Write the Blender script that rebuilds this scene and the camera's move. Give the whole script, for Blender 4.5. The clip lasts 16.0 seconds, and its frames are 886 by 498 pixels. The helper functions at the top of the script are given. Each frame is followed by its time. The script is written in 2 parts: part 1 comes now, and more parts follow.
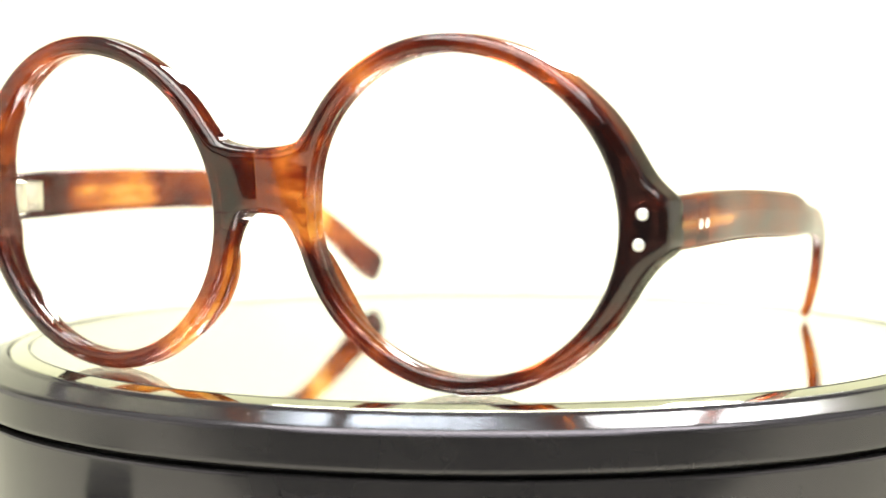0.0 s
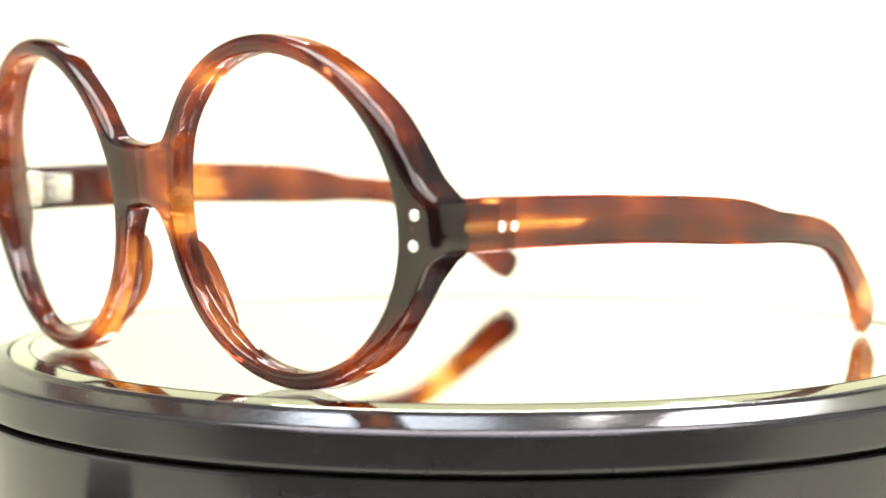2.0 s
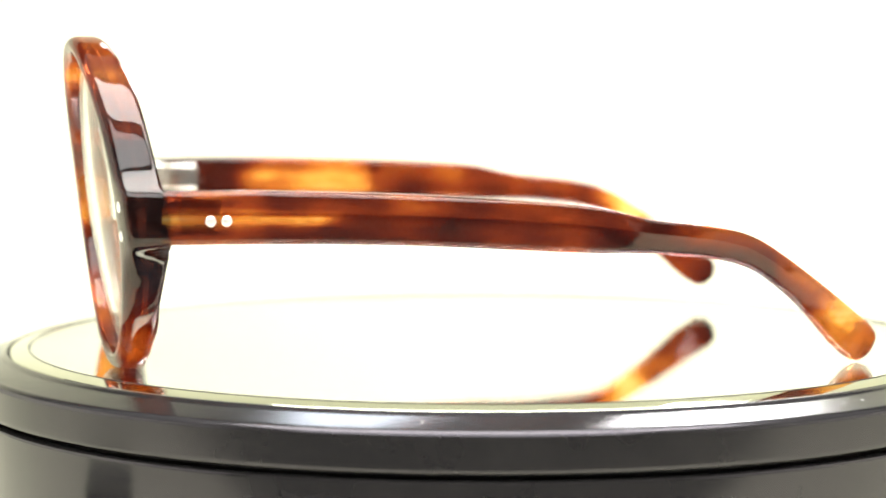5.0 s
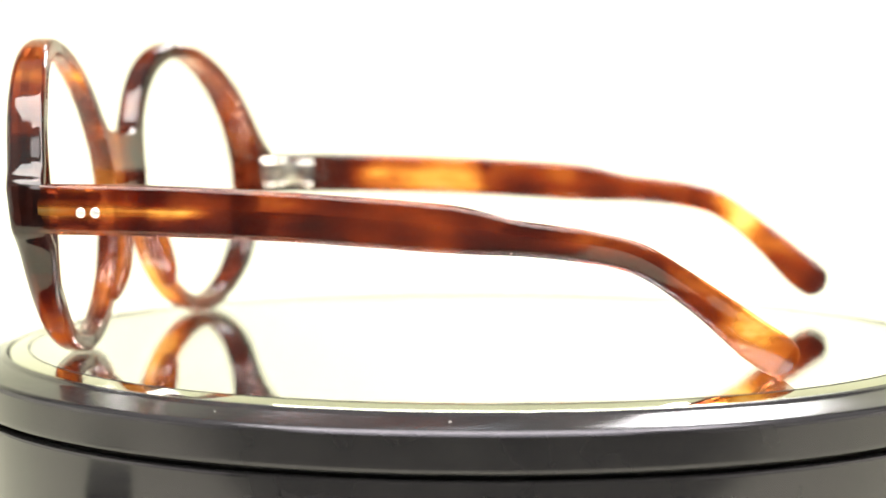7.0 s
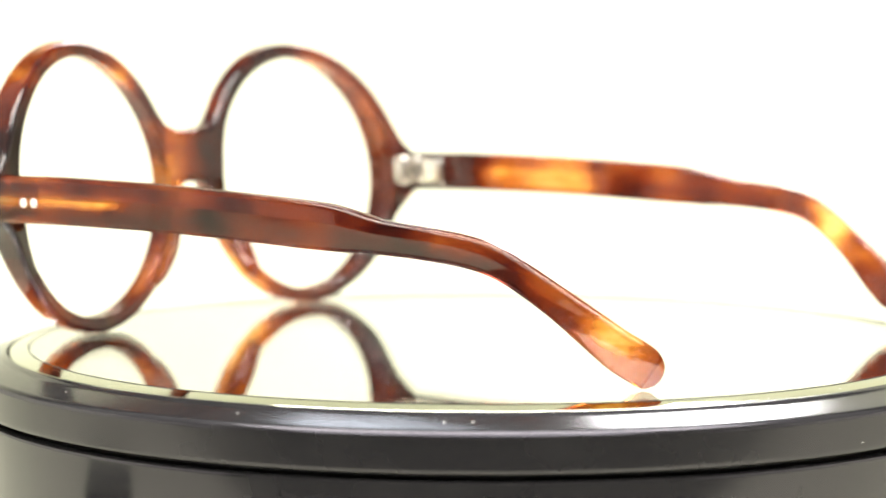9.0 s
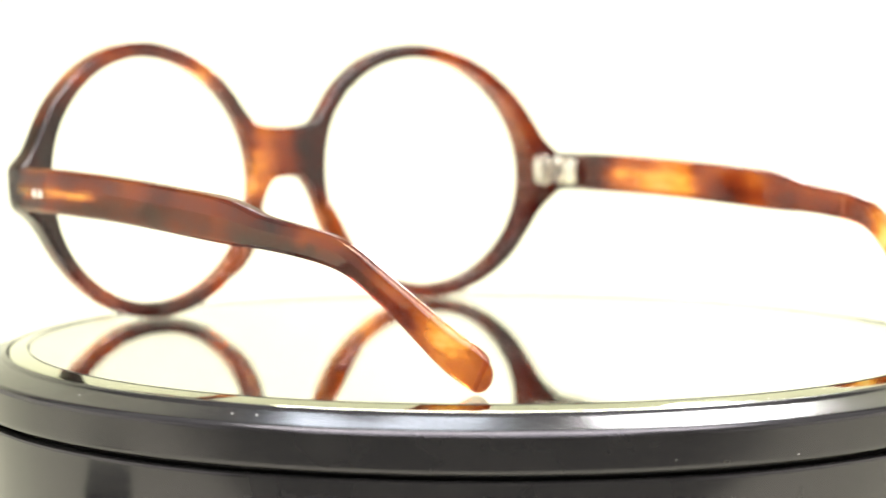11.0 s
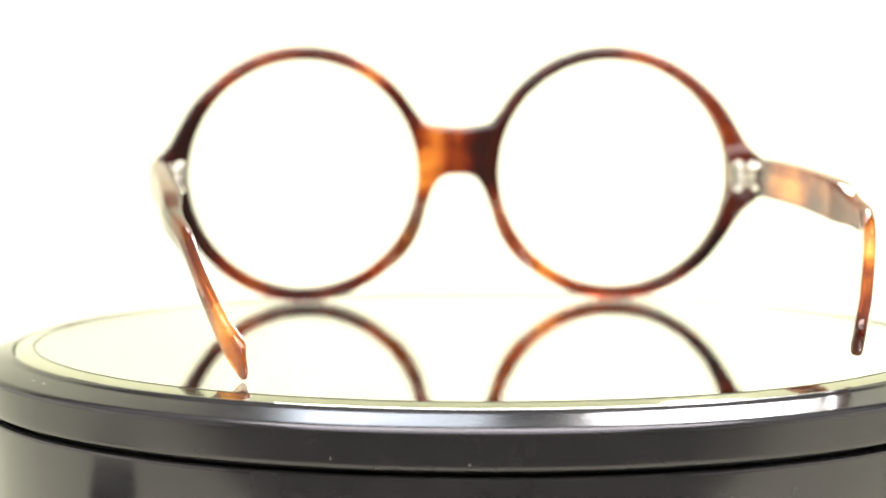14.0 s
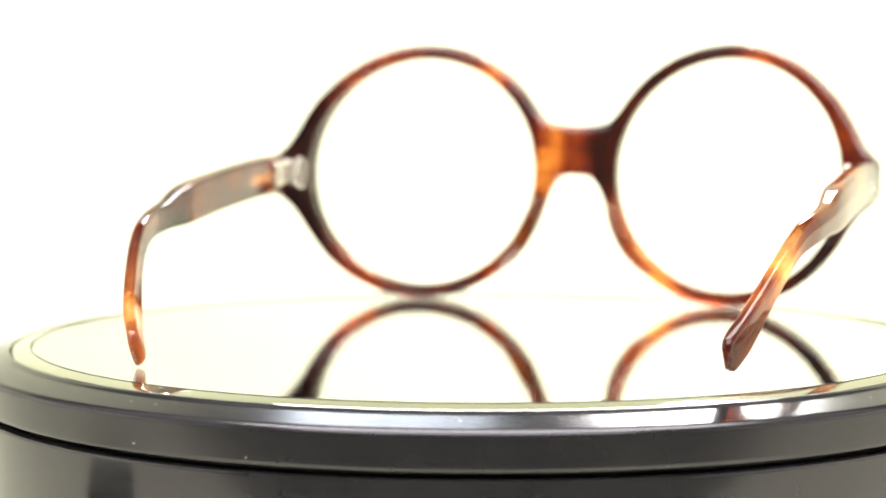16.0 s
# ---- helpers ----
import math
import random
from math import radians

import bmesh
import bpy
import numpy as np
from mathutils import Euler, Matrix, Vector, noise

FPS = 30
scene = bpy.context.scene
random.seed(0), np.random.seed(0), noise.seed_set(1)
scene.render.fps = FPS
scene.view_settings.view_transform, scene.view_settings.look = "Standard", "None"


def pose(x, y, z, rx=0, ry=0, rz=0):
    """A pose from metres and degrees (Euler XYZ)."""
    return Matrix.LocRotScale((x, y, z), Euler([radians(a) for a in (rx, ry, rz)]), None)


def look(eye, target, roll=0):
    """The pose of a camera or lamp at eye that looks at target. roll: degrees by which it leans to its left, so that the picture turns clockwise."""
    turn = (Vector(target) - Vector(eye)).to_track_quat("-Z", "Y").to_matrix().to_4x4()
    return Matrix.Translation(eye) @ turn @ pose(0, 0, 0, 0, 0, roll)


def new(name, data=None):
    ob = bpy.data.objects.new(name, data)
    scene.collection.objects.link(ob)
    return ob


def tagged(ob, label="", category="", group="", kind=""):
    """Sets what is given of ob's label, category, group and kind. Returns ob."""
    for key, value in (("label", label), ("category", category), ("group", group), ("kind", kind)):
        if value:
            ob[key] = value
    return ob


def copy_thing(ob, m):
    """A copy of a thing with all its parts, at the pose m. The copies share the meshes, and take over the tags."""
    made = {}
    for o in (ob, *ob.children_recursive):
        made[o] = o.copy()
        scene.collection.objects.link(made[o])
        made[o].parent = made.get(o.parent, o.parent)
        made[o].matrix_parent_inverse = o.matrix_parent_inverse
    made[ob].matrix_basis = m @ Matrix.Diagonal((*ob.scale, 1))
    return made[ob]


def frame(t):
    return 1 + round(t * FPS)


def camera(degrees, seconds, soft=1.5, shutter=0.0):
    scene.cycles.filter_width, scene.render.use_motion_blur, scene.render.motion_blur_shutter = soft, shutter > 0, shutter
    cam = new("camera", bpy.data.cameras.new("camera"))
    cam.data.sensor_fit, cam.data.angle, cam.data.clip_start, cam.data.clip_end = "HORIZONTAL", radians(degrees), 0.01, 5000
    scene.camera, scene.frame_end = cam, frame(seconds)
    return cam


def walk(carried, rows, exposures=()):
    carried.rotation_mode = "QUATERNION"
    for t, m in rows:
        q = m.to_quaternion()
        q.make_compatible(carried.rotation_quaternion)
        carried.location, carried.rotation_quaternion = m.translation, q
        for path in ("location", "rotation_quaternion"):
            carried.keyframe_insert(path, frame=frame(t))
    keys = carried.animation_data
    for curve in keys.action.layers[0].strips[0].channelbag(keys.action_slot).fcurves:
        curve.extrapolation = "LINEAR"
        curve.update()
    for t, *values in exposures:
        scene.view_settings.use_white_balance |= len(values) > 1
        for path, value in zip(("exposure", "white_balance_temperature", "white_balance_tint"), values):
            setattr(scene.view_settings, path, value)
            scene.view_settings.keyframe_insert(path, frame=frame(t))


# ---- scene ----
cam = camera(22.687, 16.0, soft=1.6)
cam.data.dof.use_dof = True
cam.data.dof.focus_distance = 0.388
cam.data.dof.aperture_fstop = 14.5

EYE = Vector((0.0, -0.4495, 0.05456))
TILT, TURN = 85.373, 0.993
AHEAD = pose(0, 0, 0, TILT, 0, TURN).to_3x3() @ Vector((0, 0, -1))


def eye(ahead):
    """The camera's pose, moved ahead by that many metres."""
    p = EYE + AHEAD * ahead
    return pose(p.x, p.y, p.z, TILT, 0, TURN)


walk(cam, [(0.0, eye(0.0)), (11.0, eye(0.001)), (11.5, eye(0.002)), (12.5, eye(0.0012)), (13.0, eye(0.0)), (13.5, eye(-0.0025)),
           (14.0, eye(-0.0052)), (14.5, eye(-0.0048)), (15.0, eye(0.0015)), (15.5, eye(0.0025)), (16.0, eye(-0.0022))])

# ---- world and lights ----
world = bpy.data.worlds.new("white_room")
scene.world = world
world.use_nodes = True
world.node_tree.nodes["Background"].inputs[0].default_value = (1.0, 0.985, 0.935, 1)
world.node_tree.nodes["Background"].inputs[1].default_value = 0.8


def softbox(name, place, target, w, h, watts, color):
    d = bpy.data.lights.new(name, "AREA")
    d.shape, d.size, d.size_y, d.energy, d.color = "RECTANGLE", w, h, watts, color
    ob = new(name, d)
    ob.matrix_world = look(place, target)
    return ob


softbox("overhead_softbox", (0.04, -0.17, 0.62), (0.04, -0.15, 0), 0.90, 0.30, 15.0, (1.0, 0.97, 0.92))
softbox("front_softbox", (-0.04, -0.62, 0.58), (0, -0.08, 0), 1.0, 0.40, 10.5, (1.0, 0.985, 0.965))
softbox("back_softbox", (0.175, 0.55, 0.43), (0, 0, 0), 0.135, 0.22, 4.2, (1.0, 0.98, 0.95))
softbox("cool_softbox", (-0.08, 0.55, 0.52), (0, 0, 0), 0.17, 0.14, 0.95, (0.85, 0.93, 1.0))

# ---- materials ----


def nodes_of(name):
    m = bpy.data.materials.new(name)
    m.use_nodes = True
    nt = m.node_tree
    return m, nt, nt.nodes["Principled BSDF"]


def noise_node(nt, scale, detail=3.0, rough=0.55, stretch=None):
    tc = nt.nodes.new("ShaderNodeTexCoord")
    n = nt.nodes.new("ShaderNodeTexNoise")
    n.inputs["Scale"].default_value, n.inputs["Detail"].default_value, n.inputs["Roughness"].default_value = scale, detail, rough
    if stretch:
        mp = nt.nodes.new("ShaderNodeMapping")
        mp.inputs["Scale"].default_value = stretch
        nt.links.new(tc.outputs["Object"], mp.inputs["Vector"])
        nt.links.new(mp.outputs["Vector"], n.inputs["Vector"])
    else:
        nt.links.new(tc.outputs["Object"], n.inputs["Vector"])
    return n


def ramp_node(nt, stops):
    r = nt.nodes.new("ShaderNodeValToRGB")
    el = r.color_ramp.elements
    while len(el) < len(stops):
        el.new(0.5)
    for e, (pos, col) in zip(el, stops):
        e.position, e.color = pos, (*col, 1)
    return r


def bump_into(nt, bsdf, height, strength, distance):
    b = nt.nodes.new("ShaderNodeBump")
    b.inputs["Strength"].default_value, b.inputs["Distance"].default_value = strength, distance
    nt.links.new(height, b.inputs["Height"])
    nt.links.new(b.outputs["Normal"], bsdf.inputs["Normal"])


def plain(name, color, rough, metal=0.0, vary=0.06, scale=300.0, bump=0.0):
    m, nt, b = nodes_of(name)
    n = noise_node(nt, scale)
    lo, hi = [max(0, c * (1 - vary)) for c in color], [min(1, c * (1 + vary)) for c in color]
    r = ramp_node(nt, [(0.3, lo), (0.7, hi)])
    nt.links.new(n.outputs["Fac"], r.inputs["Fac"])
    nt.links.new(r.outputs["Color"], b.inputs["Base Color"])
    b.inputs["Roughness"].default_value, b.inputs["Metallic"].default_value = rough, metal
    if bump:
        bump_into(nt, b, n.outputs["Fac"], bump, 0.0002)
    return m


def tortoise():
    """Polished cellulose acetate: amber and dark brown clouds, partly letting light through."""
    m, nt, b = nodes_of("tortoiseshell_acetate")
    at = nt.nodes.new("ShaderNodeAttribute")
    at.attribute_name = "tone"
    n1 = noise_node(nt, 240.0, 3.0, 0.55, (1.0, 0.3, 1.0))
    n2 = noise_node(nt, 800.0, 2.0, 0.5, (1.0, 0.15, 1.0))
    a1 = nt.nodes.new("ShaderNodeMath")
    a1.operation = "MULTIPLY_ADD"
    a1.inputs[1].default_value = 0.46
    a2 = nt.nodes.new("ShaderNodeMath")
    a2.operation = "MULTIPLY_ADD"
    a2.inputs[1].default_value = 0.24
    sub = nt.nodes.new("ShaderNodeMath")
    sub.operation = "SUBTRACT"
    sub.inputs[1].default_value = 0.36
    nt.links.new(n1.outputs["Fac"], a1.inputs[0])
    nt.links.new(at.outputs["Fac"], a1.inputs[2])
    nt.links.new(n2.outputs["Fac"], a2.inputs[0])
    nt.links.new(a1.outputs[0], a2.inputs[2])
    nt.links.new(a2.outputs[0], sub.inputs[0])
    r = ramp_node(nt, [(0.0, (0.028, 0.011, 0.010)), (0.22, (0.10, 0.016, 0.010)), (0.43, (0.26, 0.045, 0.013)),
                       (0.64, (0.54, 0.168, 0.032)), (0.83, (0.86, 0.42, 0.085)), (1.0, (0.95, 0.66, 0.24))])
    nt.links.new(sub.outputs[0], r.inputs["Fac"])
    nt.links.new(r.outputs["Color"], b.inputs["Base Color"])
    b.inputs["Roughness"].default_value = 0.035
    b.inputs["IOR"].default_value = 1.5
    b.inputs["Transmission Weight"].default_value = 0.85
    t = nt.nodes.new("ShaderNodeBsdfTranslucent")
    nt.links.new(r.outputs["Color"], t.inputs["Color"])
    mix = nt.nodes.new("ShaderNodeMixShader")
    mix.inputs[0].default_value = 0.24
    nt.links.new(b.outputs[0], mix.inputs[1])
    nt.links.new(t.outputs[0], mix.inputs[2])
    nt.links.new(mix.outputs[0], nt.nodes["Material Output"].inputs["Surface"])
    return m


def clear_material(name, color, ior):
    m, nt, b = nodes_of(name)
    b.inputs["Base Color"].default_value = (*color, 1)
    b.inputs["Roughness"].default_value = 0.0
    b.inputs["IOR"].default_value = ior
    b.inputs["Transmission Weight"].default_value = 1.0
    return m


def mirror_material(name, color, rough=0.0):
    m, nt, b = nodes_of(name)
    n = noise_node(nt, 25.0)
    r = ramp_node(nt, [(0.3, [c * 0.985 for c in color]), (0.7, color)])
    nt.links.new(n.outputs["Fac"], r.inputs["Fac"])
    nt.links.new(r.outputs["Color"], b.inputs["Base Color"])
    b.inputs["Metallic"].default_value, b.inputs["Roughness"].default_value = 1.0, rough
    return m


def black_plastic(name, smooth_to, rough_to):
    m, nt, b = nodes_of(name)
    n = noise_node(nt, 60.0, 4.0)
    r = ramp_node(nt, [(0.3, (0.010, 0.0096, 0.010)), (0.75, (0.017, 0.0162, 0.0162))])
    nt.links.new(n.outputs["Fac"], r.inputs["Fac"])
    nt.links.new(r.outputs["Color"], b.inputs["Base Color"])
    s = noise_node(nt, 120.0, 4.0, 0.6, (1, 1, 9))
    rr = ramp_node(nt, [(0.35, [smooth_to] * 3), (0.8, [rough_to] * 3)])
    nt.links.new(s.outputs["Fac"], rr.inputs["Fac"])
    nt.links.new(rr.outputs["Color"], b.inputs["Roughness"])
    b.inputs["IOR"].default_value = 1.5
    b.inputs["Specular Tint"].default_value = (0.92, 0.87, 1.0, 1)
    bump_into(nt, b, s.outputs["Fac"], 0.02, 0.0002)
    return m


ACETATE = tortoise()
LENS = clear_material("clear_lens", (1, 1, 1), 1.08)
STEEL = plain("polished_nickel", (0.80, 0.76, 0.67), 0.22, 1.0, 0.05, 800.0)
RIVET = plain("silver_rivet", (0.92, 0.90, 0.88), 0.42, 1.0, 0.04, 900.0)
MIRROR = mirror_material("silvered_mirror", (0.965, 0.965, 0.95))
GLASS = clear_material("plate_glass", (0.995, 0.995, 0.99), 1.5)
BEVEL = mirror_material("bevelled_glass_edge", (0.52, 0.53, 0.44), 0.05)
BLACK = black_plastic("glossy_black_plastic", 0.09, 0.15)
RIM = black_plastic("satin_black_plastic", 0.15, 0.21)
GAP = plain("matt_black_plastic", (0.008, 0.008, 0.008), 0.6)
EDGE_LINE = plain("black_edge_line", (0.02, 0.02, 0.019), 0.7)
DARK_BLOCK = plain("blue_black_block", (0.012, 0.013, 0.017), 0.5, 0.0, 0.15, 90.0, 0.1)
PAPER = plain("white_paper", (0.65, 0.65, 0.50), 0.85, 0.0, 0.01, 40.0, 0.05)
CLOTH = plain("white_panel_cloth", (0.72, 0.70, 0.66), 0.9, 0.0, 0.03, 30.0, 0.05)
WALL = plain("grey_painted_wall", (0.10, 0.097, 0.103), 0.7, 0.0, 0.05, 6.0)
FLOOR = plain("dark_grey_floor", (0.02, 0.0195, 0.0205), 0.9, 0.0, 0.12, 9.0)
DUST = plain("pale_dust", (0.75, 0.73, 0.68), 0.9)

# ---- mesh helpers ----


def part(name, bm, material, parent=None, label="", smooth=True, crease=38):
    bmesh.ops.recalc_face_normals(bm, faces=bm.faces)
    me = bpy.data.meshes.new(name)
    bm.to_mesh(me)
    bm.free()
    me.materials.append(material)
    if smooth:
        me.polygons.foreach_set("use_smooth", [True] * len(me.polygons))
        me.set_sharp_from_angle(angle=radians(crease))
    ob = new(name, me)
    if parent:
        ob.parent = parent
    if label:
        ob["label"] = label
    return ob


def thing(name, label, category, group="", kind=""):
    return tagged(new(name), label, category, group, kind)


def lathe(profile, n=192, closed=False):
    """A body of revolution about z from (radius, z) pairs."""
    bm = bmesh.new()
    rings = []
    for r, z in profile:
        if r < 1e-6:
            rings.append([bm.verts.new((0, 0, z))] * n)
        else:
            rings.append([bm.verts.new((r * math.cos(2 * math.pi * k / n), r * math.sin(2 * math.pi * k / n), z)) for k in range(n)])
    pairs = list(zip(rings, rings[1:])) + ([(rings[-1], rings[0])] if closed else [])
    for a, b in pairs:
        for k in range(n):
            q = []
            for v in (a[k], a[(k + 1) % n], b[(k + 1) % n], b[k]):
                if v not in q:
                    q.append(v)
            if len(q) > 2:
                bm.faces.new(q)
    return bm


def loft(sections, cap=True):
    """A skin over closed sections of equal counts of points."""
    bm = bmesh.new()
    rings = [[bm.verts.new(p) for p in s] for s in sections]
    n = len(rings[0])
    for a, b in zip(rings, rings[1:]):
        for k in range(n):
            bm.faces.new((a[k], a[(k + 1) % n], b[(k + 1) % n], b[k]))
    if cap:
        bm.faces.new(rings[0])
        bm.faces.new(rings[-1])
    return bm


def smooth_table(table, x):
    """A smooth curve through (x, value) pairs, with no overshoot."""
    xs = [p[0] for p in table]
    ys = [p[1] for p in table]
    if x <= xs[0]:
        return ys[0]
    if x >= xs[-1]:
        return ys[-1]
    d = [(ys[i + 1] - ys[i]) / (xs[i + 1] - xs[i]) for i in range(len(xs) - 1)]
    m = [d[0]] + [0 if a * b <= 0 else 2 * a * b / (a + b) for a, b in zip(d, d[1:])] + [d[-1]]
    i = max(k for k in range(len(xs) - 1) if xs[k] <= x)
    h = xs[i + 1] - xs[i]
    u = (x - xs[i]) / h
    return ((2 * u**3 - 3 * u * u + 1) * ys[i] + (u**3 - 2 * u * u + u) * h * m[i]
            + (3 * u * u - 2 * u**3) * ys[i + 1] + (u**3 - u * u) * h * m[i + 1])


def set_tone(ob, f):
    """The cloudy pattern of the acetate: 0 near black, 1 clear amber."""
    a = ob.data.attributes.new("tone", "FLOAT", "POINT")
    a.data.foreach_set("value", [f(v.co) for v in ob.data.vertices])


MM = 0.001

# ---- setting ----


def build_setting():
    # paper sweep: lies on the table, rises behind in a curve
    turn = [math.pi / 2 * k / 20 for k in range(21)]
    prof = [(-0.29, 0.0), (-0.2, 0.0), (0.1, 0.0)] + [(0.40 + 0.30 * math.sin(a), 0.30 - 0.30 * math.cos(a)) for a in turn] + [(0.70, 0.34), (0.70, 0.5), (0.70, 0.64)]
    prof += [(0.702, 0.64), (0.702, 0.5), (0.702, 0.34)] + [(0.40 + 0.302 * math.sin(a), 0.30 - 0.302 * math.cos(a)) for a in turn[::-1]] + [(0.1, -0.002), (-0.2, -0.002), (-0.29, -0.002)]
    bm = loft([[(x, y, z - 0.075) for y, z in prof] for x in (-1.3, -0.6, 0.0, 0.6, 1.3)])
    ob = part("backdrop", bm, PAPER)
    tagged(ob, "seamless white paper sweep, brightly lit, under the turntable", "backdrop", kind="structure")
    # unseen white cloth panels, added to brighten the rim's side reflections
    for name, x, y0 in (("reflector_west", -0.78, -0.62), ("reflector_east", 0.82, -0.88)):
        bm = bmesh.new()
        bmesh.ops.create_cube(bm, size=1, matrix=Matrix.Translation((x, (y0 + 0.66) / 2, 0.1225)) @ Matrix.Diagonal((0.012, 0.66 - y0, 0.4, 1)))
        tagged(part(name, bm, CLOTH, smooth=False), "unseen upright white cloth panel, added to brighten side reflections", "wall", kind="structure")
    # floor under the paper; unseen wall behind the camera, added to darken reflections
    bm = bmesh.new()
    bmesh.ops.create_cube(bm, size=1, matrix=Matrix.Translation((0.3, 0.2, -0.1275)) @ Matrix.Diagonal((6.0, 3.2, 0.1, 1)))
    tagged(part("floor", bm, FLOOR, smooth=False), "plain dark grey floor under the white paper sweep", "floor", kind="structure")
    bm = bmesh.new()
    bmesh.ops.create_cube(bm, size=1, matrix=Matrix.Translation((0.45, -1.35, 1.0225)) @ Matrix.Diagonal((5.7, 0.1, 2.2, 1)))
    # unseen wall behind the sweep, added so the chamfer reflects darker
    back = bmesh.new()
    bmesh.ops.create_cube(back, size=1, matrix=Matrix.Translation((0.3, 0.95, 0.7225)) @ Matrix.Diagonal((4.0, 0.1, 1.6, 1)))
    tagged(part("unseen_wall_north", back, WALL, smooth=False), "unseen plain grey wall added behind the paper sweep to darken reflections", "wall", kind="structure")
    tagged(part("unseen_wall_south", bm, WALL, smooth=False), "unseen plain grey wall added facing the paper sweep to darken reflections", "wall", kind="structure")


build_setting()

# ---- turntable ----


def build_turntable():
    base = thing("turntable", "glossy black plastic turntable base standing on white paper", "turntable")
    base.location = (0, 0, -0.075)
    z0 = 0.075
    prof = [(0, 0.0005), (0.096, 0.0005), (0.0995, 0.003), (0.1022, z0 - 0.036), (0.1022, z0 - 0.034), (0.1022, z0 - 0.0125), (0.1022, z0 - 0.0115), (0.1022, z0 - 0.0113), (0.1021, z0 - 0.011), (0.1018, z0 - 0.01085), (0.098, z0 - 0.0107), (0, z0 - 0.0107)]
    part("body", lathe(prof), BLACK, base)
    part("neck", lathe([(0, z0 - 0.0108), (0.0985, z0 - 0.0108), (0.0985, z0 - 0.0098), (0, z0 - 0.0098)]), GAP, base, "matt black recess under the platter")
    for k in range(4):
        a = math.pi / 4 + k * math.pi / 2
        bm = lathe([(0, 0), (0.008, 0), (0.008, 0.0012), (0, 0.0012)], 24)
        foot = part("foot", bm, GAP, base)
        foot.location = (0.07 * math.cos(a), 0.07 * math.sin(a), -0.0004)
    platter = thing("mirror_platter", "round silver mirror with a glossy black plastic rim", "platter")
    ring = [(0, -0.0098), (0.1016, -0.0098), (0.1022, -0.0095), (0.1023, -0.009), (0.1023, -0.0088), (0.1023, -0.0039), (0.1023, -0.0037), (0.1022, -0.0033), (0.1019, -0.0029), (0.1015, -0.00262), (0.1013, -0.00253), (0.1012, -0.0025), (0.1009, -0.00241), (0.0968, -0.00117), (0.0966, -0.00111),
            (0.0961, -0.00088), (0.0956, -0.0005), (0.0953, -0.0005), (0.0951, -0.0009), (0.0951, -0.0052), (0, -0.0052)]
    part("rim", lathe(ring), RIM, platter, "glossy black plastic rim with a chamfered edge")
    # a thick glass plate, silvered below, with a ground bevel round it
    glass = lathe([(0, 0), (0.03, 0), (0.06, 0), (0.0909, 0), (0.0911, -0.00008), (0.0911, -0.0042), (0.06, -0.0042), (0.03, -0.0042), (0, -0.0042)], 256)
    part("glass", glass, GLASS, platter, "clear glass plate of the mirror", crease=3)
    part("mirror", lathe([(0, -0.0043), (0.0911, -0.0043), (0.0911, -0.0046), (0, -0.0046)], 256), MIRROR, platter, "round silver coat under the glass")
    part("bevel", lathe([(0.09115, -0.0044), (0.09115, -0.00002), (0.0912, 0.00006), (0.0914, 0.00004), (0.0946, -0.00055), (0.0949, -0.0009), (0.0949, -0.0044)], 256), BEVEL, platter, "greenish bevelled glass edge")
    # raised dark ring, added to draw the dark line at the glass edge
    part("edge_line", lathe([(0.09112, -0.00005), (0.09112, 0.00017), (0.09119, 0.00017), (0.09119, -0.00005)], 256), EDGE_LINE, platter, "thin dark raised ring, added as the line along the mirror's edge")
    rng = random.Random(4)
    for k in range(34):
        a = rng.uniform(0, 2 * math.pi)
        r, z = rng.choice([(0.0932, -0.00035), (0.0949, -0.0008), (0.0985, -0.0017), (0.10232, rng.uniform(-0.009, -0.004))])
        bm = bmesh.new()
        bmesh.ops.create_icosphere(bm, subdivisions=1, radius=rng.uniform(0.00008, 0.0002),
                                   matrix=Matrix.Translation((r * math.cos(a), r * math.sin(a), z)) @ Matrix.Diagonal((1, 1.6, 0.5, 1)))
        part("dust_speck", bm, DUST, platter, "pale speck of dust")
    return platter


PLATTER = build_turntable()


def build_reflected_block():
    """A flat block with softened edges, unseen, added to reflect dark in the base."""
    bm = bmesh.new()
    r = bmesh.ops.create_cube(bm, size=1, matrix=Matrix.Translation((0, 0, 0.006)) @ Matrix.Diagonal((0.06, 0.07, 0.012, 1)))
    bmesh.ops.bevel(bm, geom=list({e for v in r["verts"] for e in v.link_edges}), offset=0.002, segments=3, affect="EDGES", profile=0.5)
    w = part("reflected_block", bm, DARK_BLOCK)
    tagged(w, "unseen blue-black block, added to reflect as a dark square in the base", "weight", "weights on the paper")
    return w


BLOCK_W = build_reflected_block()
BLOCK_W.matrix_world = pose(-0.335, -0.10, -0.075, 0, 0, 8)
copy_thing(BLOCK_W, pose(0.36, 0.01, -0.075, 0, 0, -6))

# ---- eyeglasses ----
HALF = 36.9          # lens centre from the middle, mm
LENS_Z = 30.35       # lens centre above the mirror
R_IN, R_OUT = 27.1, 30.35

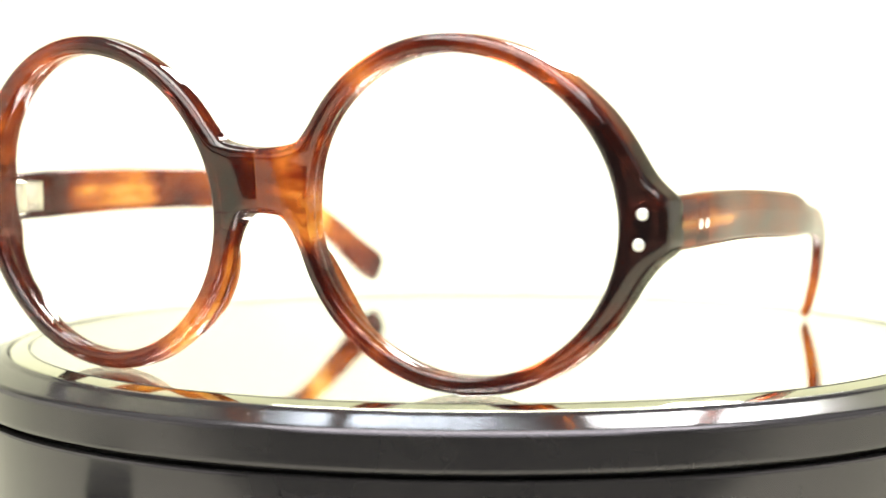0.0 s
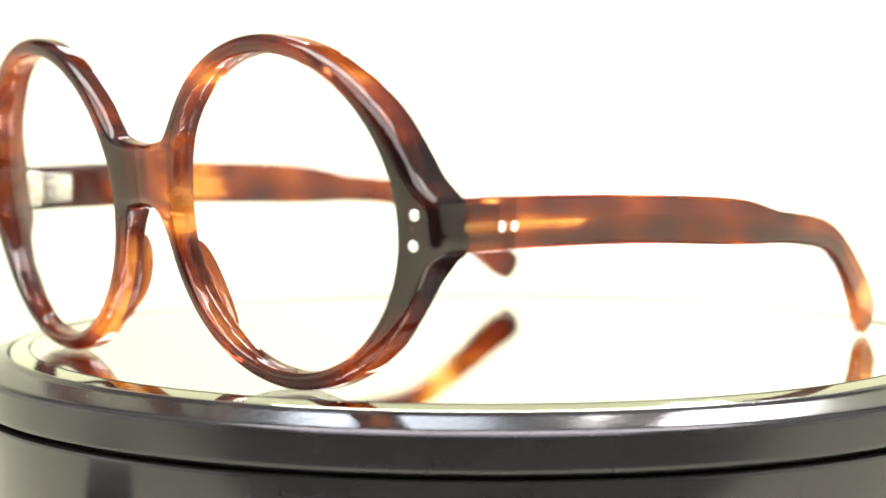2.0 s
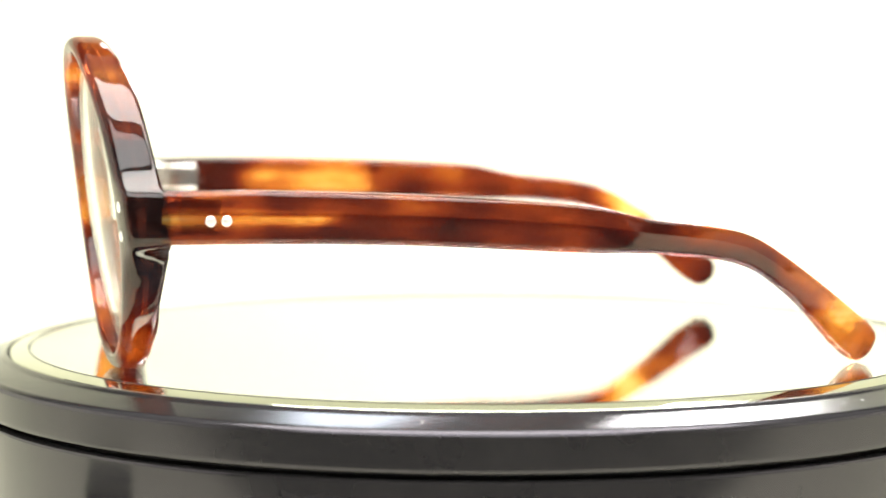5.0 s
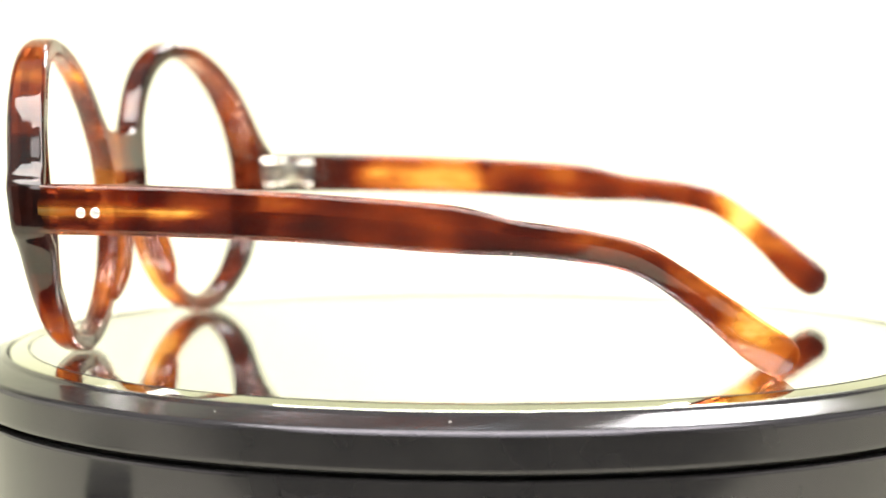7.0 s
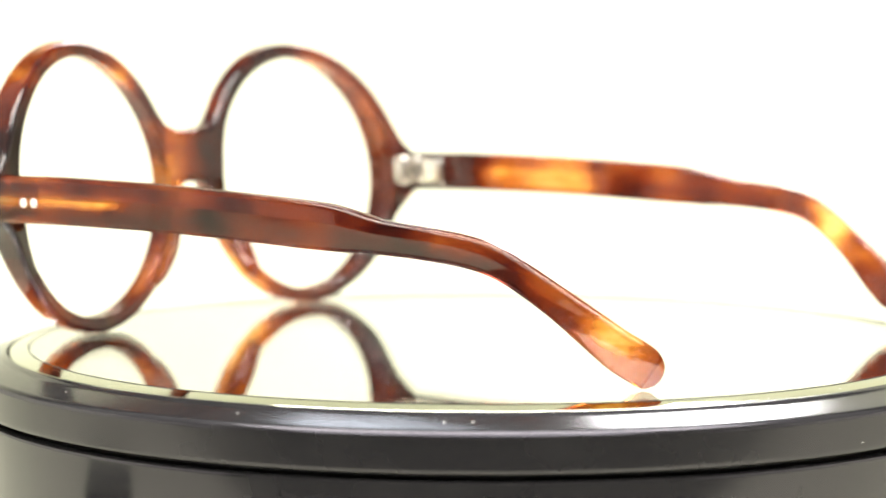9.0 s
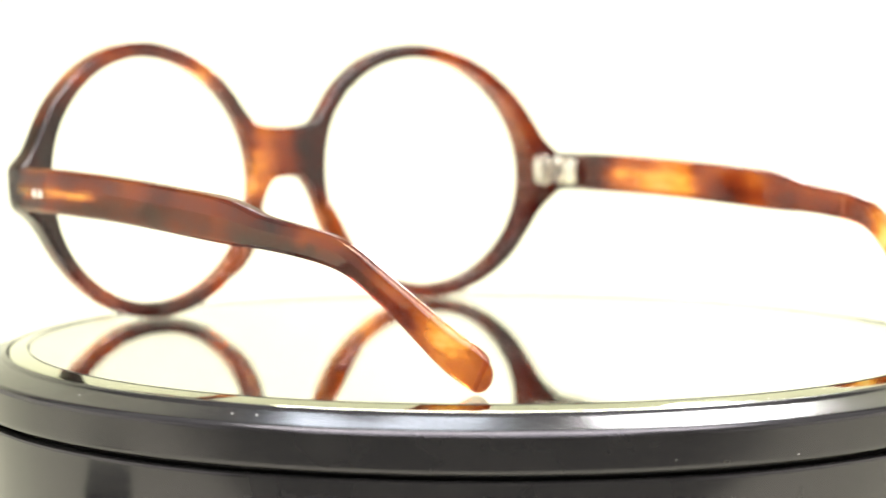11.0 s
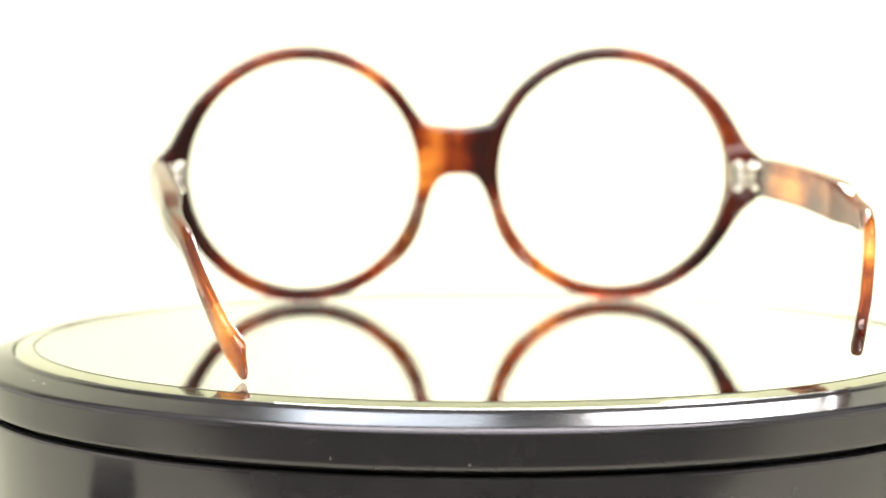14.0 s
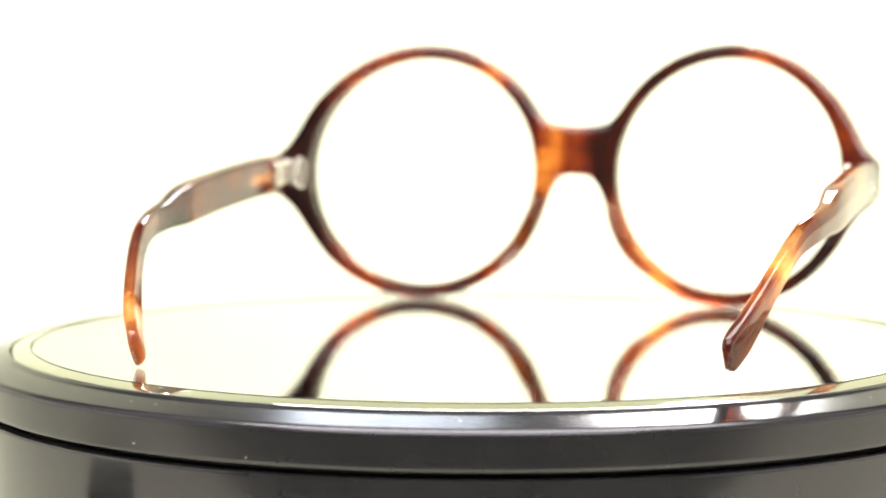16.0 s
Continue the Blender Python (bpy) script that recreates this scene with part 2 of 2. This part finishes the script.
# outer outline of a rim round its lens, by the angle from the temple side (90 is up, 180 the nose)
OUTLINE = [(-60, 30.35), (-40, 30.4), (-30, 30.6), (-22, 31.0), (-16, 31.9), (-12, 33.2), (-9.3, 34.7), (-7.4, 35.4), (0, 35.3), (5.6, 35.4), (7.2, 34.6), (10, 33.3), (14, 32.2), (22, 31.4),
           (34, 30.9), (46, 30.45), (60, 30.35), (130, 30.35), (140, 30.36), (148, 30.42), (153, 30.75), (157, 31.45), (159.4, 33.0), (161.6, 35.5), (162.75, 37.2), (163.55, 38.5),
           (180.55, 36.9), (180.7, 35.5), (181.0, 34.1), (182.1, 32.9), (183.8, 32.0), (188, 30.95), (194, 30.4), (198, 30.35), (215, 30.35), (300, 30.35)]


SPAN = [-75 + 0.25 * k for k in range(941)]
RAW = np.array([smooth_table(OUTLINE, a) for a in SPAN])
KERNEL = np.exp(-0.5 * (np.arange(-24, 25) * 0.25 / 1.0) ** 2)
EVEN = np.convolve(np.pad(RAW, 24, mode="edge"), KERNEL / KERNEL.sum(), mode="valid")


def outer_radius(a):
    """a in degrees, -60 to 300. The bridge ends on the middle plane."""
    if 163.55 <= a <= 180.55:
        return HALF / abs(math.cos(radians(a)))
    if a < 148:
        return float(np.interp(a, SPAN, EVEN))
    return min(smooth_table(OUTLINE, a), HALF / max(1e-3, -math.cos(radians(a))) if 150 < a < 210 else 1e9)


def front_y(x, z):
    """The curved, slightly leaning front face."""
    return -81.0 + 1.6e-3 * x * x + 0.018 * x + (LENS_Z - z) * 0.118


TONES_L = [(-60, .5), (-47, .42), (-36, .1), (-12, .04), (14, .04), (28, .08), (40, .3), (52, .5), (62, .34), (76, .5), (90, .3), (108, .32), (124, .74), (138, .25), (150, .2), (163, .3),
           (172, .62), (184, .8), (196, .3), (212, .32), (226, .42), (238, .38), (252, .22), (272, .15), (288, .3), (300, .5)]
TONES_R = [(-60, .12), (-46, .06), (-30, .02), (-12, .15), (6, .25), (24, .32), (44, .24), (58, .36), (74, .42), (88, .2), (98, .05), (112, .06), (130, .1), (155, .1), (168, .08),
           (182, .08), (198, .32), (212, .55), (226, .74), (240, .56), (254, .36), (268, .3), (280, .24), (300, .12)]


def front_tone(co):
    x, z = co.x / MM, co.z / MM
    left = x > 0
    dx, dz = (x - HALF if left else -HALF - x), z - LENS_Z
    a = math.degrees(math.atan2(dz, dx))
    a = a + 360 if a < -60 else a
    v = smooth_table(TONES_L, a) if left else smooth_table(TONES_R, a) + 0.07
    if abs(x) < 9.5 and 28 < z < 48:
        # the bridge: amber on one side, dark on the other
        v = smooth_table([(-9.5, .08), (-5.5, .08), (-3.5, .22), (-1, .38), (2.5, .42), (5, .66), (9.5, .42 if z > 36 else .8)], x)
    # light through outer and inner edges painted in as paler tone, faces darker
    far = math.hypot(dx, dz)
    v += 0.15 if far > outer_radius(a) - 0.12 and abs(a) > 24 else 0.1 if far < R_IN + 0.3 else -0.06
    n = noise.noise(Vector((x, co.y / MM, z)) * 0.16) * 0.16 + noise.noise(Vector((x, co.y / MM, z)) * 0.5) * 0.07
    return v + n


EDGE = np.array([(HALF + outer_radius(a) * math.cos(radians(a)), outer_radius(a) * math.sin(radians(a)))
                 for a in [-60 + 0.4 * k for k in range(900)] + [180.55 + 0.05 * k for k in range(60)] + [160 + 0.05 * k for k in range(71)]
                 if not 163.55 < a < 180.55])
EDGE = np.concatenate([EDGE, EDGE * (-1, 1)])


def inset(d, r):
    """How far a rounded edge of radius r has dropped at the distance d from it."""
    return 0.0 if d >= r else r - math.sqrt(max(0.0, r * r - (r - d) ** 2))


def rim_section(a, mirror):
    """Rounded section of the front at the angle a, as points in metres."""
    ro = outer_radius(a)
    ca, sa = math.cos(radians(a)), math.sin(radians(a))
    inside = 163.5 <= a <= 180.6
    end = max(0.0, min(1.0, (ro - 31.0) / 3.0)) if -50 < a < 50 else 0.0
    ex = (-1 if mirror else 1) * (HALF + ro * ca)
    depth = 5.0 + 2.3 * max(0.0, min(1.0, (ca + 0.15) / 0.9)) + (0.5 if 150 < a < 195 else 0.0) * (1 - abs(a - 172.5) / 22.5)
    depth -= 1.3 * max(0.0, min(1.0, (-sa - 0.25) / 0.3)) * max(0.0, min(1.0, ca / 0.4))
    if end:
        depth += end * max(0.0, -66.0 - front_y(ex, LENS_Z) - depth)
    w = ro - R_IN
    us = [0.0, 0.06, 0.2, 0.45, 0.8, 1.1] + [1.1 + (w - 1.1) * k for k in (0.2, 0.4, 0.55, 0.68, 0.78, 0.86, 0.92, 0.965, 0.99, 1.0)]
    rf = 1.75 - 0.55 * end
    front, back = [], []
    for u in us:
        x, z = HALF + (R_IN + u) * ca, (R_IN + u) * sa
        x = max(0.0, x)
        d = math.sqrt(float(((EDGE - (x, z)) ** 2).sum(axis=1).min()))
        d = 0.0 if (u == w and not inside) else d
        crown = 0.25 * (1 - min(1.0, abs(u - w * 0.5) / (w * 0.5)) ** 2)
        front.append((u, inset(d, rf) + inset(u, 0.9) - crown))
        back.append((u, depth - inset(d, 1.1) - inset(u, 0.35)))
    f0, b0, f1, b1 = front[0][1], back[0][1], front[-1][1], back[-1][1]
    inner = [(0.0, b0 + (f0 - b0) * k) for k in (0.3, 0.42)] + [(0.14, (f0 + b0) / 2)] + [(0.0, b0 + (f0 - b0) * k) for k in (0.58, 0.7)]
    outer = [(w, f1 + (b1 - f1) * k) for k in (0.33, 0.67)]
    out = []
    for r, y in inner + front + outer + back[::-1]:
        x, z = max(HALF + (R_IN + r) * ca, 0.0), LENS_Z + (R_IN + r) * sa
        sx = -x if mirror else x
        out.append(Vector((sx, front_y(sx, z) + y, z)) * MM)
    return out


def build_front(parent):
    steps = [-60 + 1.2 * k for k in range(300)] + [163.55, 180.55, 164.0, 165.0, 163.0, 162.4, 161.8, 161.1, 160.5, 180.7, 180.85, 181.0, 181.3, 181.7, 182.1, 182.6, 183.2, 184.4, 180.1, 179.3]
    angles = sorted(set(round(a, 3) for a in steps))
    bm = bmesh.new()
    for mirror in (False, True):
        rings = [[bm.verts.new(p) for p in rim_section(a, mirror)] for a in angles]
        n = len(rings[0])
        for a, b in zip(rings, rings[1:] + rings[:1]):
            for k in range(n):
                q = (a[k], a[(k + 1) % n], b[(k + 1) % n], b[k])
                if max(abs(v.co.x) for v in q) < 1e-6:
                    continue
                bm.faces.new(q)
    bmesh.ops.remove_doubles(bm, verts=bm.verts, dist=1.2e-5)
    bmesh.ops.dissolve_degenerate(bm, dist=1e-7, edges=bm.edges)
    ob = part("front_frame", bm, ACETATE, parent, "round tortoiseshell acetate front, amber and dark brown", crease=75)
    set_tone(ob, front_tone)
    return ob


def build_lens(parent, side):
    bm = bmesh.new()
    layers = []
    for off in (0.0, 1.6):
        rows = []
        for r in (0.0, 9.0, 18.0, 25.0, R_IN + 0.1):
            row = []
            for k in range(64):
                a = 2 * math.pi * k / 64
                x, z = HALF + r * math.cos(a), LENS_Z + r * math.sin(a)
                bow = -1.6 * (1 - (r / R_IN) ** 2)
                row.append(Vector((side * x, front_y(side * x, z) + 2.0 + off + bow, z)) * MM)
            rows.append(row)
        layers.append(rows)
    rings = [[bm.verts.new(layers[0][0][0])] * 64] + [[bm.verts.new(p) for p in r] for r in layers[0][1:]]
    rings += [[bm.verts.new(p) for p in r] for r in reversed(layers[1][1:])] + [[bm.verts.new(layers[1][0][0])] * 64]
    for a, b in zip(rings, rings[1:]):
        for k in range(64):
            q = []
            for v in (a[k], a[(k + 1) % 64], b[(k + 1) % 64], b[k]):
                if v not in q:
                    q.append(v)
            bm.faces.new(q)
    ob = part("lens", bm, LENS, parent, "clear round plastic lens")
    ob.visible_shadow = False
    return ob


def build_pad(parent, side):
    """A nose pad: a flattened drop of acetate behind the inner rim."""
    secs = []
    n = 20
    for k in range(15):
        u = k / 14
        a = radians(190 + 42 * u)
        fat = math.sqrt(max(0.0, 1 - (2 * u - 1) ** 2)) ** 0.8
        if k in (0, 14):
            fat = 0.05
        r = 28.9 + 0.6 * u
        cx, cz = HALF + r * math.cos(a), LENS_Z + r * math.sin(a)
        ln = 5.4 * fat * (1 - 0.2 * u)
        th = 1.5 * fat
        y0 = front_y(side * cx, cz) + 3.8
        sec = []
        for j in range(n):
            b = 2 * math.pi * j / n
            rr = math.cos(b) * th - 0.9 * fat * math.sin(b)
            sec.append(Vector((side * (cx + rr * math.cos(a)), y0 + ln * 0.5 * (1 + math.sin(b)) - 0.5, cz + rr * math.sin(a))) * MM)
        secs.append(sec)
    ob = part("nose_pad", loft(secs), ACETATE, parent, "translucent amber acetate nose pad")
    set_tone(ob, lambda co: 0.6 + 0.16 * noise.noise(co / MM * 0.3))
    return ob


def stud(parent, place, way, radius, height):
    """A domed rivet head."""
    bm = lathe([(0, height), (radius * 0.5, height * 0.95), (radius * 0.85, height * 0.6), (radius, 0.0), (radius, -0.4 * MM), (0, -0.4 * MM)], 20)
    bmesh.ops.transform(bm, matrix=Matrix.Translation(place) @ Vector(way).to_track_quat("Z", "Y").to_matrix().to_4x4(), verts=bm.verts)
    return part("rivet", bm, RIVET, parent, "small round silver rivet")


# centre line of a temple seen from its side (y, z, height)
TEMPLE = [(-65.5, 29.75, 9.1), (-60, 29.75, 9.1), (-51.5, 29.75, 9.1), (-41, 29.5, 9.0), (-31, 29.15, 8.9), (-21, 28.7, 8.8), (-11, 28.1, 8.75), (-1.3, 27.45, 8.7), (4, 27.05, 8.65),
          (8.5, 26.7, 8.4), (11.5, 26.35, 8.05), (14.4, 25.95, 7.5), (17, 25.6, 6.8), (20, 25.2, 6.2), (24, 24.8, 5.95), (28, 24.35, 5.9), (33, 23.7, 5.85), (37.6, 22.75, 5.75),
          (40.2, 21.8, 5.6), (42.6, 20.5, 5.45), (45, 18.9, 5.45), (47.4, 17.2, 5.55), (50, 15.2, 5.8), (52.6, 13.1, 6.2), (55, 11.0, 6.7), (57.4, 8.9, 7.2), (59.6, 7.0, 7.6),
          (61.3, 5.75, 7.75)]
TEMPLE += [(61.3 + 0.8 * u, 5.75 - 0.6 * u, 7.75 * math.sqrt(1 - (u / 5.4) ** 4)) for u in (1.2, 2.2, 3.1, 3.8, 4.4, 4.8, 5.1, 5.28, 5.37, 5.395)]
REACH_L = [(-66, 72.0), (-55, 71.9), (-30, 69.1), (0, 65.8), (20, 63.1), (40, 58.3), (56, 51.4), (66, 45.2)]
REACH_R = [(-66, 72.0), (-50, 72.4), (-20, 73.8), (10, 74.8), (30, 73.9), (42, 71.7), (56, 67.6), (66, 63.8)]
TONE_TL = [(-66, .62), (-58, .7), (-50, .68), (-46, .45), (-38, .5), (-30, .36), (-22, .55), (-14, .4), (-4, .58), (6, .62), (13, .44), (20, .38), (27, .42), (34, .5), (42, .42), (49, .45), (54, .56), (59, .76), (62, .74), (66, .6)]
TONE_TR = [(-66, .15), (-52, .12), (-48, .2), (-43, .7), (-37, .9), (-22, .93), (-16, .75), (-14, .45), (-4, .42), (4, .55), (12, .42), (20, .58), (28, .5), (36, .42), (41, .75), (46, 1.0), (50, .8), (54, .55), (60, .46), (64, .3), (66, .2)]


def build_temple(parent, side):
    reach, tones, lift = (REACH_L, TONE_TL, 0.0) if side > 0 else (REACH_R, TONE_TR, 0.021)
    secs = []
    line = [(q[0], q[1]) for q in TEMPLE]
    tall = [(q[0], q[2]) for q in TEMPLE]
    fine = []
    for (ya, *_), (yb, *_) in zip(TEMPLE, TEMPLE[1:]):
        for k in range(6):
            y = ya + (yb - ya) * k / 6
            soft = [(y + d, w) for d, w in ((-2, 0.12), (-1, 0.24), (0, 0.28), (1, 0.24), (2, 0.12))] if -60 < y < 57 else [(y, 1.0)]
            z = sum(w * smooth_table(line, q) for q, w in soft)
            h = sum(w * smooth_table(tall, q) for q, w in soft)
            fine.append((Vector((sum(w * smooth_table(reach, q) for q, w in soft), y, z + lift * (y + 66))), h))
    y, z, h = TEMPLE[-1]
    fine.append((Vector((smooth_table(reach, y), y, z + lift * (y + 66))), h))
    if side > 0:
        # this temple is bent a little longer
        for p, h in fine:
            k = max(0.0, min(1.0, (p.y - 26) / 36))
            p += Vector((0.9, 1.2, -0.6)) * k * k * (3 - 2 * k)
    for i, (p, h) in enumerate(fine):
        t = (fine[min(i + 4, len(fine) - 1)][0] - fine[max(i - 4, 0)][0]).normalized()
        side_on = Vector((1, 0, 0))
        out = (side_on - t * side_on.dot(t)).normalized()
        up = out.cross(t).normalized()
        if up.z < 0:
            up = -up
        thick = 4.0 - 1.7 * max(0.0, min(1.0, (p.y - 8) / 22.0))
        if p.y < -52:
            thick -= 1.4 * min(1.0, (-52 - p.y) / 4.0)
        if p.y > 61:
            thick *= max(0.3, math.sqrt(max(0.0, 1 - ((p.y - 61) / 4.7) ** 4)))
        hh = h / 2
        # rounded corners; the outer face has a low ridge above its middle
        ro, ri = min(1.0, hh * 0.5, thick * 0.45), min(1.0, hh * 0.5, thick * 0.4)
        ridge = 0.34 - 0.28 * max(0.0, min(1.0, (p.y - 40) / 14.0))
        sec = []
        for cx, cz, rad, a0 in ((-ro, -hh + ro, ro, -90), (-ro, hh - ro, ro, 0), (-thick + ri, hh - ri, ri, 90), (-thick + ri, -hh + ri, ri, 180)):
            for k in range(5):
                b = radians(a0 + 90 * k / 4)
                sec.append((cx + rad * math.cos(b), cz + rad * math.sin(b)))
            if a0 == -90:
                low, top = -hh + ro, hh - ro
                peak = hh * 0.2
                sec += [(ridge * u, low + (peak - low) * u) for u in (0.04, 0.2, 0.5, 0.8, 1.0)]
                sec += [(ridge * u, top + (peak - top) * u) for u in (0.8, 0.5, 0.2, 0.04)]
            if a0 == 90:
                # the flat inner face
                sec += [(-thick, (hh - ri) * u) for u in (0.97, 0.7, 0.4, 0.15, 0.0, -0.25, -0.5, -0.8, -0.97)]
        ring = []
        for o, v in sec:
            q = p + out * o + up * v
            ring.append(Vector((side * q.x, q.y, q.z)) * MM)
        secs.append(ring)
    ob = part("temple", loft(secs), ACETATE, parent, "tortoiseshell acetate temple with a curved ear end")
    # the ridge stays crisp up to the paddle end
    n = len(secs[0])
    crisp = ob.data.attributes.get("sharp_edge") or ob.data.attributes.new("sharp_edge", "BOOLEAN", "EDGE")
    for e in ob.data.edges:
        v, w = e.vertices
        if v % n == 9 and w % n == 9 and ob.data.vertices[v].co.y < 0.053:
            crisp.data[e.index].value = True

    def tone(co):
        y = co.y / MM
        v = smooth_table(tones, y)
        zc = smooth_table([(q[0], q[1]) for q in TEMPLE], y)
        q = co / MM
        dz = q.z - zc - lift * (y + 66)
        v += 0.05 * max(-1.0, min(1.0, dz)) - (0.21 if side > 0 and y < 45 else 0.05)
        if side > 0 and y < -30:
            # the wire core and its slot show through near the hinge
            tip = max(0.0, min(1.0, (-33.0 - y) / 6.0))
            core = max(0.0, 1 - (abs(dz + 0.35) / (0.3 + 0.8 * tip)) ** 4) * tip
            v += core * (0.86 - v)
            if y < -53:
                v -= 0.3 * max(0.0, 1 - abs(abs(dz) - 2.4) / 1.0)
        if side < 0 and -46 < y < -13:
            # the clear window round the core has dark borders
            v -= 0.3 * max(0.0, min(1.0, (abs(dz + 1.0) - 1.9) / 0.7))
        return v + 0.2 * noise.noise(Vector((q.x * 0.05, q.y * 0.11, q.z * 0.22))) + 0.06 * noise.noise(q * 0.5)

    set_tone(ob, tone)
    # light through the thin rounded edges is painted in as a paler tone
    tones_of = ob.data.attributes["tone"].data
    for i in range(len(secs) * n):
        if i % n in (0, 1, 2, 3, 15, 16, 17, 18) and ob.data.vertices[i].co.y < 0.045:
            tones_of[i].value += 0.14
    for y, z in ((-57.4, 29.3), (-54.7, 29.3)):
        x = smooth_table(reach, y) + 0.2
        stud(ob, Vector((side * x, y, z)) * MM, (side, 0, 0), 0.95 * MM, 0.28 * MM)
    return ob


def block(bm, lo, hi, bevel):
    """A rounded block between two corners, in mm."""
    lo, hi = Vector(lo) * MM, Vector(hi) * MM
    r = bmesh.ops.create_cube(bm, size=1, matrix=Matrix.Translation((lo + hi) / 2) @ Matrix.Diagonal((*(hi - lo), 1)))
    es = list({e for v in r["verts"] for e in v.link_edges})
    bmesh.ops.bevel(bm, geom=es, offset=bevel * MM, segments=2, affect="EDGES", profile=0.5)


def build_hinge(parent, side):
    s = side

    def box(name, x0, x1, y0, y1, z0, z1, bevel, under, label=""):
        bm = bmesh.new()
        block(bm, (min(s * x0, s * x1), y0, z0), (max(s * x0, s * x1), y1, z1), bevel)
        return part(name, bm, STEEL, under, label)

    def lobe_plate(name, xc, rad, z0, z1, y0, y1, under, label=""):
        """An upright plate with round ends and softened edges."""
        secs = []
        for y, ins in ((y0, 0.35), (y0 + 0.1, 0.1), (y0 + 0.35, 0.0), (y1 - 0.5, 0.0), (y1 - 0.15, 0.15), (y1, 0.5)):
            ring = []
            for cz, a0 in ((z1 - rad, 0), (z0 + rad, 180)):
                for k in range(11):
                    b = radians(a0 + 18 * k)
                    ring.append(Vector((s * xc + (rad - ins) * math.cos(b), y, cz + (rad - ins) * math.sin(b))) * MM)
            secs.append(ring)
        return part(name, loft(secs), STEEL, under, label)

    y0 = min(front_y(s * 66.0, 30.0) + 4.6, -67.5)
    plate = lobe_plate("hinge", 65.7, 1.3, 26.5, 33.7, y0, -64.3, parent, "silver metal barrel hinge")
    lobe_plate("temple_plate", 69.0, 1.15, 26.9, 33.4, -65.3, -62.6, plate, "rounded silver plate set into the temple end")
    for k in range(3):
        z0 = 27.6 + k * 2.05
        box("knuckle_arm", 65.6, 68.2, -65.6, -63.7, z0, z0 + 0.95, 0.25, plate)
    for k in range(5):
        bm = bmesh.new()
        bmesh.ops.create_cone(bm, cap_ends=True, segments=20, radius1=0.95 * MM, radius2=0.95 * MM, depth=0.92 * MM,
                              matrix=Matrix.Translation(Vector((s * 68.1, -63.2, 28.07 + 1.025 * k)) * MM))
        part("knuckle", bm, STEEL, plate)
    for z in (28.2, 32.1):
        bm = bmesh.new()
        bmesh.ops.create_uvsphere(bm, u_segments=16, v_segments=10, radius=1.0 * MM,
                                  matrix=Matrix.Translation(Vector((s * 69.0, -62.7, z)) * MM) @ Matrix.Diagonal((1.0, 0.7, 1.1, 1)))
        part("knob", bm, STEEL, plate)
    box("leaf", 67.7, 69.3, -62.4, -55.4, 27.0, 33.0, 0.6, plate, "silver hinge leaf on the temple")
    bm = lathe([(0, 0.5 * MM), (0.8 * MM, 0.45 * MM), (0.95 * MM, 0), (0, 0)], 16)
    bmesh.ops.transform(bm, matrix=Matrix.Translation(Vector((s * 68.1, -63.2, 32.6)) * MM), verts=bm.verts)
    part("screw", bm, STEEL, plate)
    return plate


def build_eyeglasses():
    g = thing("eyeglasses", "large round tortoiseshell eyeglasses, open, standing on the mirror", "eyeglasses")
    front = build_front(g)
    for side in (1, -1):
        build_lens(g, side)
        build_pad(g, side)
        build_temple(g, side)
        build_hinge(g, side)
        for z in (31.6, 26.6):
            x = 68.3 if z > 30 else 67.5
            stud(front, Vector((side * x, front_y(side * x, z) - 0.22, z)) * MM, (side * 0.2, -1, 0), 1.0 * MM, 0.3 * MM)
    return g


GLASSES = build_eyeglasses()

# ---- what turns ----
START, SPEED = -28.27, -10.546


def motions():
    steps = [k * 0.5 for k in range(33)]
    walk(GLASSES, [(t, pose(0, 0, 0.0, 0, 0, START + SPEED * t)) for t in steps])
    walk(PLATTER, [(t, pose(0, 0, 0.0, 0, 0, START + SPEED * t)) for t in steps])


motions()
